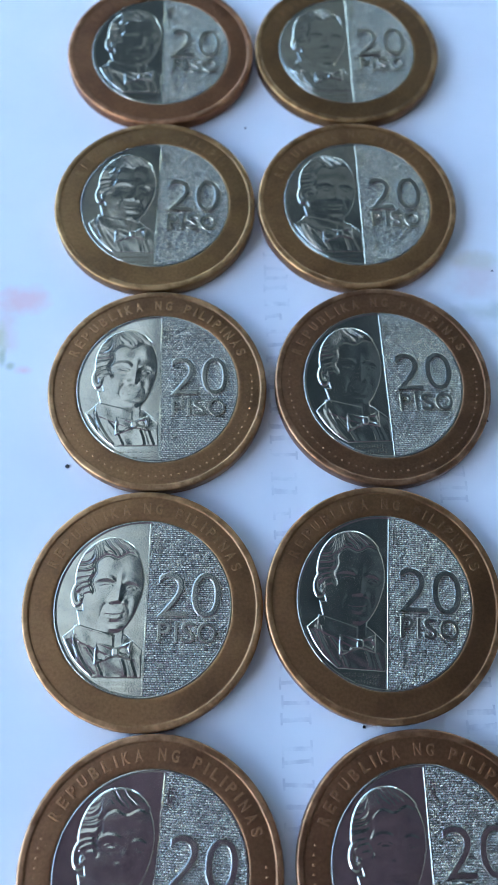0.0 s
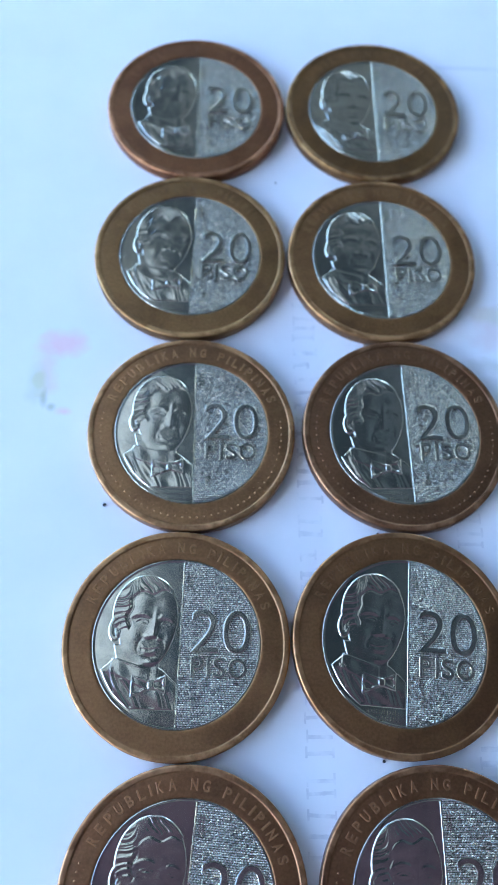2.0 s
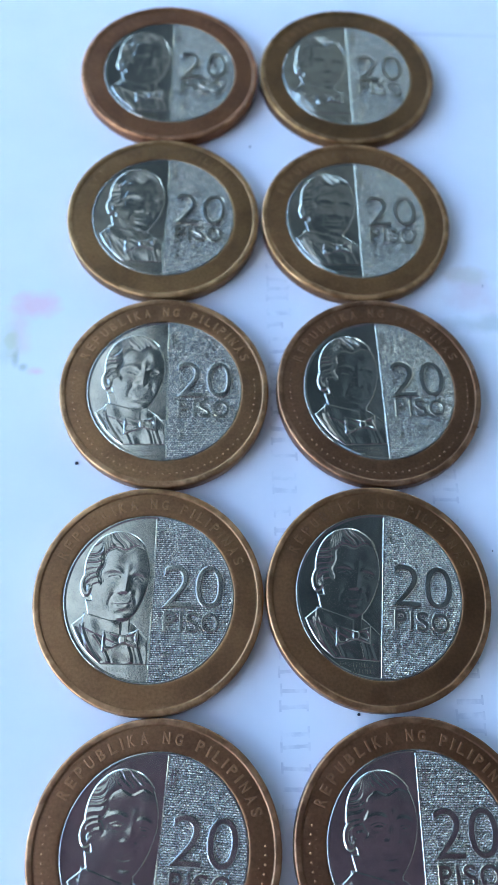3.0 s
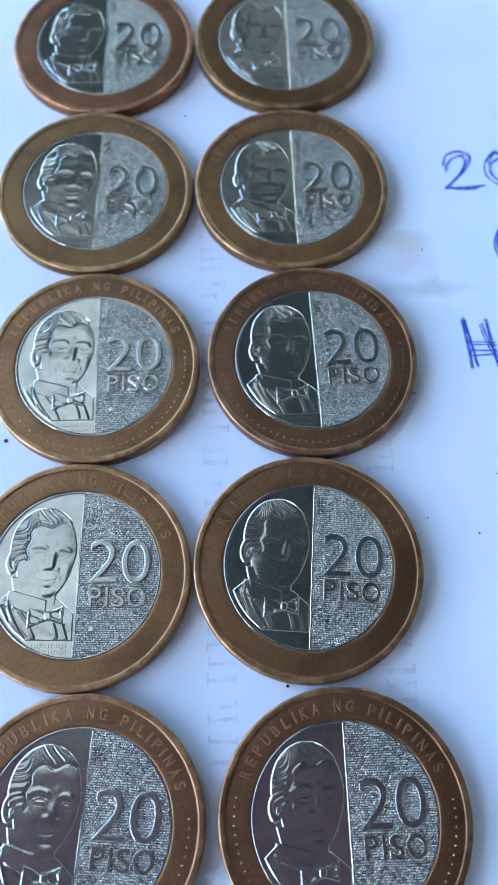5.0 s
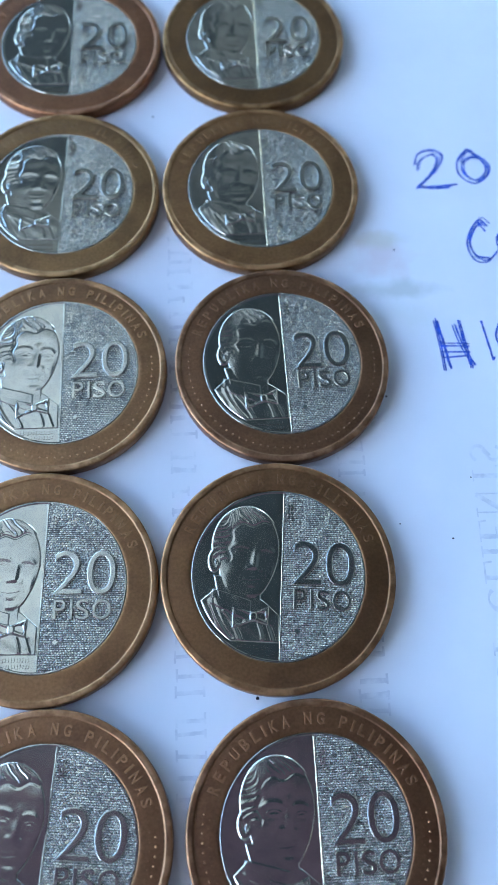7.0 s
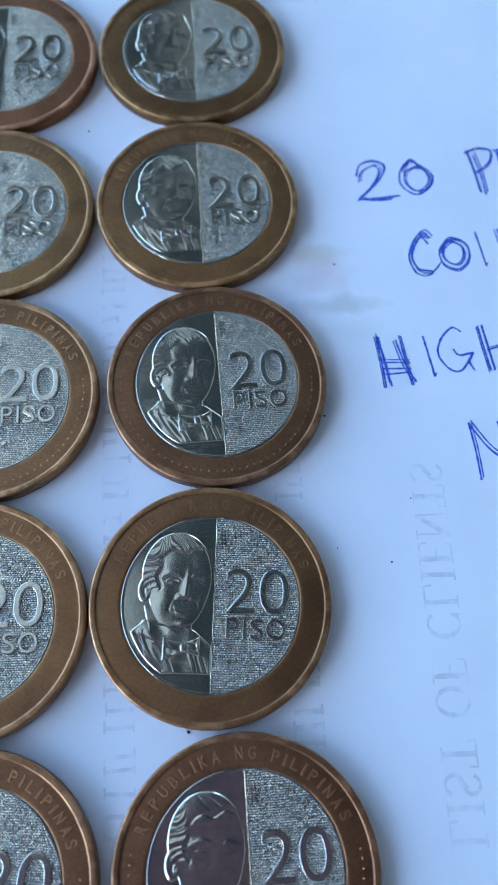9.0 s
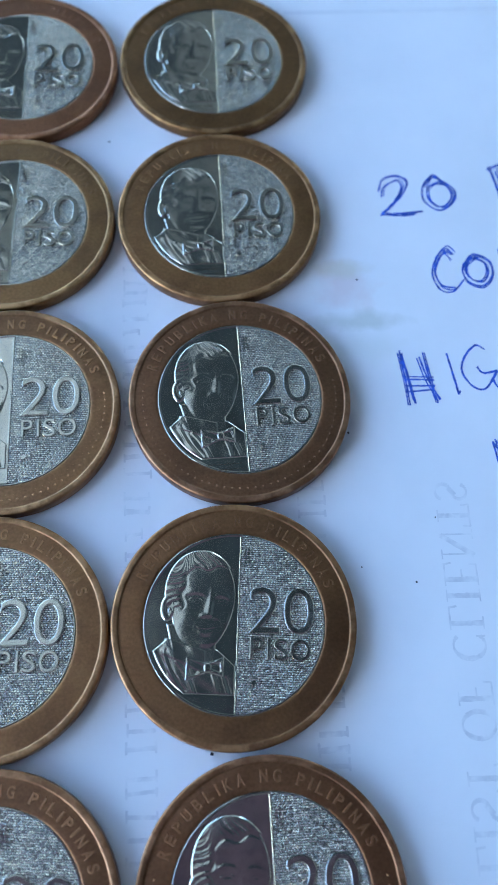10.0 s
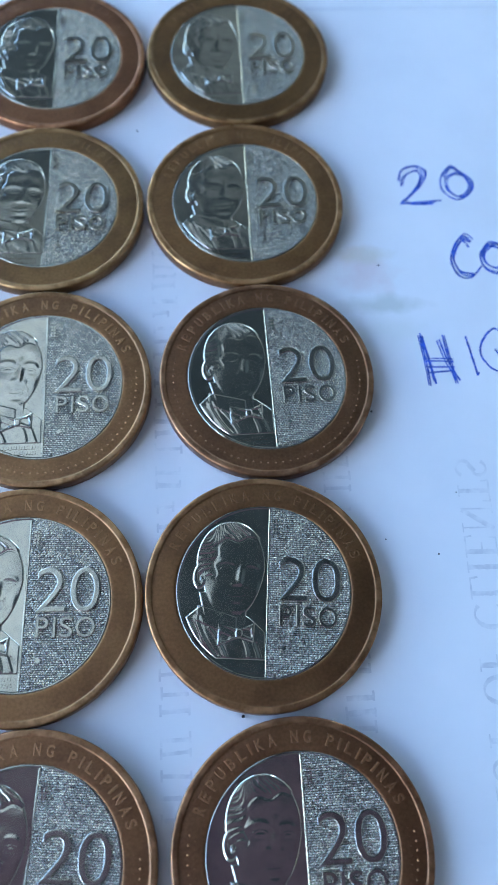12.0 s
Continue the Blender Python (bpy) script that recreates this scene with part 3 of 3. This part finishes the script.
# ---- handwriting: pen strokes in millimetres on the page ----
def pen(strokes, x, y, wide, high, lean=0.0, width=0.34):
    """Flat ink ribbons for one letter; strokes run in a unit box, smoothed, gone over twice."""
    bm = bmesh.new()
    for k, stroke in enumerate(strokes):
        for again in range(2):
            dx, dy = (random.uniform(-0.1, 0.1), random.uniform(-0.06, 0.06)) if again else (0, 0)
            pts = [Vector((x + (u + dx) * wide + lean * (v + dy) * high, y + (v + dy) * high)) for u, v in stroke]
            line = []
            for i in range(len(pts) - 1):
                p0, p1, p2, p3 = pts[max(i - 1, 0)], pts[i], pts[i + 1], pts[min(i + 2, len(pts) - 1)]
                for s in range(8):
                    f = s / 8
                    line.append(0.5 * (2 * p1 + (p2 - p0) * f + (2 * p0 - 5 * p1 + 4 * p2 - p3) * f * f + (3 * p1 - p0 - 3 * p2 + p3) * f ** 3))
            line.append(pts[-1])
            row = []
            for i, p in enumerate(line):
                d = (line[min(i + 1, len(line) - 1)] - line[max(i - 1, 0)]).normalized()
                w = width * 0.5 * (0.75 + 0.45 * noise.noise(Vector((p.x * 1.3, p.y * 1.3, k + again))))
                if again:
                    w *= 0.7
                z = (0.125 + 0.004 * k + 0.002 * again) * MM
                row.append((bm.verts.new(((p.x - d.y * w) * MM, (p.y + d.x * w) * MM, z)), bm.verts.new(((p.x + d.y * w) * MM, (p.y - d.x * w) * MM, z))))
            for a, b in zip(row, row[1:]):
                bm.faces.new((a[0], a[1], b[1], b[0]))
    bmesh.ops.recalc_face_normals(bm, faces=bm.faces)
    return part("handwritten_letter", bm, INK, PAGE, "blue ballpoint letter")


LETTERS = {
    "2": [[(0.06, 0.45), (0.14, 0.7), (0.5, 0.86), (0.66, 0.72), (0.5, 0.42), (0.22, 0.16), (0.06, 0.03), (0.5, -0.03), (0.95, -0.02)], [(0.0, 0.62), (0.12, 0.9), (0.5, 1.0), (0.82, 0.86), (0.7, 0.55), (0.3, 0.2), (0.0, 0.0)], [(0.0, 0.0), (0.6, 0.03), (1.2, 0.06)]],
    "0": [[(0.6, 0.86), (0.22, 0.66), (0.2, 0.32), (0.5, 0.1), (0.82, 0.3), (0.84, 0.58), (0.6, 0.86), (0.4, 1.04), (0.1, 0.7)], [(0.45, 1.0), (0.1, 0.75), (0.05, 0.3), (0.45, 0.0), (0.9, 0.25), (0.95, 0.6), (0.5, 0.95), (0.2, 0.9)], [(0.25, 0.72), (0.5, 0.78), (0.8, 0.7)]],
    "P": [[(0.12, 0.95), (0.25, 0.5), (0.35, 0.0)], [(0.0, 0.9), (0.5, 1.0), (0.95, 0.92), (0.8, 0.65), (0.3, 0.45)], [(0.3, 0.85), (0.45, 0.4), (0.5, -0.05)]],
    "E": [[(0.1, 0.95), (0.15, 0.5), (0.2, 0.0)], [(0.0, 0.95), (0.5, 0.98), (0.9, 0.95)], [(0.15, 0.5), (0.7, 0.52)], [(0.2, 0.0), (0.6, 0.02), (0.95, 0.0)]],
    "C": [[(0.7, 0.72), (0.5, 0.88), (0.24, 0.66), (0.12, 0.4), (0.3, 0.14), (0.7, 0.08)], [(0.8, 0.85), (0.55, 1.0), (0.2, 0.75), (0.02, 0.4), (0.2, 0.05), (0.6, 0.0), (1.0, 0.25)], [(0.45, 0.95), (0.75, 0.85)]],
    "O": [[(0.6, 0.9), (0.2, 0.62), (0.25, 0.25), (0.6, 0.12), (0.82, 0.4), (0.76, 0.72), (0.35, 0.85), (0.1, 0.5)], [(0.4, 0.95), (0.05, 0.6), (0.15, 0.15), (0.6, 0.0), (0.95, 0.35), (0.9, 0.8), (0.45, 1.0), (0.2, 0.8)]],
    "I": [[(0.0, 1.0), (0.4, 0.5), (0.75, 0.0)], [(0.75, 0.0), (0.95, 0.08)]],
    "N": [[(0.0, 1.0), (0.08, 0.5), (0.1, 0.0)], [(0.0, 0.98), (0.5, 0.55), (1.0, 0.3)], [(0.95, 1.0), (1.0, 0.5), (1.0, 0.0)]],
    "H": [[(0.0, 1.0), (0.08, 0.5), (0.12, 0.02)], [(0.06, 1.0), (0.2, 0.5), (0.3, 0.05)], [(0.75, 1.0), (0.85, 0.5), (0.95, 0.05)], [(0.62, 0.92), (0.8, 0.5), (1.1, 0.1)],
          [(0.05, 0.5), (0.5, 0.49), (1.0, 0.47)], [(0.12, 0.38), (0.6, 0.37), (1.0, 0.36)], [(0.14, 0.27), (0.5, 0.28), (0.85, 0.29)]],
    "h": [[(0.0, 1.0), (0.1, 0.5), (0.2, 0.0)], [(0.15, 1.0), (0.25, 0.5), (0.35, 0.0)], [(0.8, 1.0), (0.9, 0.5), (1.0, 0.0)], [(0.2, 0.45), (0.6, 0.5), (1.0, 0.55)]],
    "G": [[(0.75, 0.9), (0.5, 1.0), (0.15, 0.75), (0.0, 0.4), (0.25, 0.05), (0.6, 0.0), (1.0, 0.4)], [(0.45, 0.5), (0.6, 0.35), (1.0, 0.4)], [(1.0, 0.4), (0.85, 0.2), (0.95, 0.0)]],
}
for ch, x, y, wide, high, lean in (
        ("2", 25.6, 60.5, 5.4, 7.3, 0.05), ("0", 32.3, 61.0, 5.4, 6.4, 0.0), ("P", 43.2, 60.8, 4.4, 8.5, 0.0), ("E", 48.0, 60.6, 3.6, 8.3, 0.0),
        ("C", 31.9, 46.6, 4.6, 7.5, 0.0), ("O", 36.4, 47.4, 4.8, 5.5, 0.0), ("I", 42.5, 47.6, 1.0, 6.1, 0.0), ("N", 45.9, 47.5, 4.6, 6.5, 0.0),
        ("H", 25.4, 28.5, 4.4, 8.3, 0.0), ("I", 32.1, 30.0, 1.1, 6.5, 0.0), ("G", 33.9, 30.8, 5.0, 6.8, 0.0), ("h", 40.2, 30.5, 3.9, 7.2, 0.0),
        ("N", 36.5, 14.4, 4.2, 8.4, 0.0)):
    pen(LETTERS[ch], x, y, wide, high, lean)


# ---- print on the back of the page, showing through in mirror writing ----
def printed(name, text_rows, mat, label):
    """Serif capitals from (x0, y0, x1, y1, width) strokes; the text runs up the page, mirrored."""
    bm = bmesh.new()
    for k, (x0, y0, x1, y1, w) in enumerate(text_rows):
        a, b = Vector((x0, y0)), Vector((x1, y1))
        side = (b - a).normalized().orthogonal() * w / 2
        n = max(2, int((b - a).length / 0.35))
        row = []
        for i in range(n + 1):
            p = a.lerp(b, i / n)
            ragged = 1 + 0.28 * noise.noise(Vector((p.x * 2.1, p.y * 2.1, k * 0.7)))
            z = (0.113 + 0.0008 * (k % 8)) * MM
            row.append([bm.verts.new(((q.x * MM, q.y * MM, z))) for q in (p + side * ragged, p - side * ragged)])
        for u, v in zip(row, row[1:]):
            bm.faces.new((u[0], u[1], v[1], v[0]))
    bmesh.ops.recalc_face_normals(bm, faces=bm.faces)
    for f in bm.faces:
        if f.normal.z < 0:
            f.normal_flip()
    return part(name, bm, mat, PAGE, label)


def bowl(cx, cy, rx, ry, a0, a1, thick, thin, n=14):
    """A swelling round stroke, thick at the sides and thin above and below."""
    pts = [radians(a0 + (a1 - a0) * i / n) for i in range(n + 1)]
    return [(cx + rx * math.cos(p), cy + ry * math.sin(p), cx + rx * math.cos(q), cy + ry * math.sin(q), thin + (thick - thin) * abs(math.cos((p + q) / 2)))
            for p, q in zip(pts, pts[1:])]


def stem(x, lo=0.0, hi=1.0):
    return [(x, lo, x, hi, 0.17), (x - 0.17, lo + 0.02, x + 0.17, lo + 0.02, 0.05), (x - 0.17, hi - 0.02, x + 0.17, hi - 0.02, 0.05)]


SERIF = {
    "L": (0.72, stem(0.2) + [(0.2, 0.03, 0.64, 0.03, 0.06), (0.62, 0.0, 0.66, 0.26, 0.07)]),
    "I": (0.46, stem(0.22)),
    "S": (0.66, bowl(0.3, 0.74, 0.22, 0.23, 20, 250, 0.14, 0.07) + [(0.2, 0.6, 0.42, 0.42, 0.17)] + bowl(0.3, 0.26, 0.23, 0.24, 70, -160, 0.14, 0.07)),
    "T": (0.76, stem(0.36, 0.0, 0.98) + [(0.04, 0.97, 0.68, 0.97, 0.06), (0.06, 0.74, 0.04, 0.98, 0.06), (0.66, 0.74, 0.68, 0.98, 0.06)]),
    "O": (0.86, bowl(0.42, 0.5, 0.33, 0.46, 0, 360, 0.17, 0.05, 24)),
    "F": (0.68, stem(0.2) + [(0.2, 0.97, 0.6, 0.97, 0.06), (0.6, 0.98, 0.62, 0.74, 0.06), (0.2, 0.52, 0.48, 0.52, 0.06)]),
    "C": (0.80, bowl(0.42, 0.5, 0.34, 0.46, 45, 315, 0.17, 0.05, 20) + [(0.66, 0.98, 0.66, 0.72, 0.06)]),
    "E": (0.74, stem(0.2) + [(0.2, 0.97, 0.6, 0.97, 0.06), (0.6, 0.98, 0.62, 0.76, 0.06), (0.2, 0.52, 0.48, 0.52, 0.06), (0.2, 0.03, 0.62, 0.03, 0.06), (0.62, 0.0, 0.66, 0.24, 0.06)]),
    "N": (0.90, [(0.16, 0.0, 0.16, 1.0, 0.06), (0.12, 0.97, 0.7, 0.03, 0.18), (0.72, 0.0, 0.72, 1.0, 0.06), (0.02, 0.02, 0.3, 0.02, 0.05), (0.58, 0.98, 0.86, 0.98, 0.05)]),
}
HIGH, LONG = 4.4, 47.5
total = sum(SERIF[c][0] if c != " " else 0.45 for c in "LIST OF CLIENTS")
rows, at = [], 0.0
for ch in "LIST OF CLIENTS":
    if ch != " ":
        k = LONG / total
        for x0, y0, x1, y1, w in SERIF[ch][1]:
            rows.append((y0 * HIGH, (at + x0) * k, y1 * HIGH, (at + x1) * k, w * HIGH * 0.85))
    at += SERIF[ch][0] if ch != " " else 0.45
ghost = printed("printed_heading", rows, GHOST, "faint grey mirror-written heading")
ghost.matrix_basis = pose(0.0260, -0.0298, 0, 0, 0, -1.8)
# two lines too faint to read: short bars of their size
random.seed(4)
rows = []
for x, y0, y1 in ((-13.4, -26, 54), (9.3, -24, 20)):
    y = y0
    while y < y1:
        w = random.uniform(0.45, 0.75)
        a, b = x + random.uniform(-0.1, 0.2), x + random.choice((3.2, 3.4, 3.5, 2.2))
        rows.append((a, y, b, y + random.uniform(-0.25, 0.25), w))
        for end in (a, b):
            if random.random() < 0.75:
                rows.append((end, y - random.uniform(0.4, 0.8), end, y + random.uniform(0.4, 1.0), 0.28))
        y += w + random.choice((1.1, 1.5, 1.9, 2.8))
tagged(printed("printed_line", rows, FAINT, "faint grey unreadable print"), kind="stuff")


# a broad, slightly wavy line a little greyer than the page
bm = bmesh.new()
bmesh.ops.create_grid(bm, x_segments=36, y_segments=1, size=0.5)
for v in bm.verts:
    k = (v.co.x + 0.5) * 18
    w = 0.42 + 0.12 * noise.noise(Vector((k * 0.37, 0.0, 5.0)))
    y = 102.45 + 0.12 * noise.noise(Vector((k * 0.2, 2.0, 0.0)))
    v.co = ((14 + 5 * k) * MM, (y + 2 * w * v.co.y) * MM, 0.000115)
part("faint_line", bm, LINE_GREY, PAGE, "very faint broad grey line")


# ---- specks of dirt ----
for x, y, r in ((-40.9, 19.4, 0.27), (23.5, 4.1, 0.13), (27.1, 12.5, 0.10), (16.7, 6.4, 0.10), (20.7, 49.2, 0.14), (-2.2, 15.3, 0.2), (0.3, 14.9, 0.25), (-3.4, -14.9, 0.2), (-15.4, 76.0, 0.15), (16.9, 25.0, 0.16)):
    bm = bmesh.new()
    bmesh.ops.create_icosphere(bm, subdivisions=2, radius=r * MM)
    for v in bm.verts:
        v.co *= 1 + 0.5 * noise.noise(v.co * 9000 + Vector((x, y, 0)))
        v.co.z *= 0.5
    ob = part("dirt_speck", bm, DIRT, smooth=True)
    ob.location = (x * MM, y * MM, r * 0.35 * MM)
    tagged(ob, "tiny dark speck of dirt on the paper", "speck", "specks on the paper")
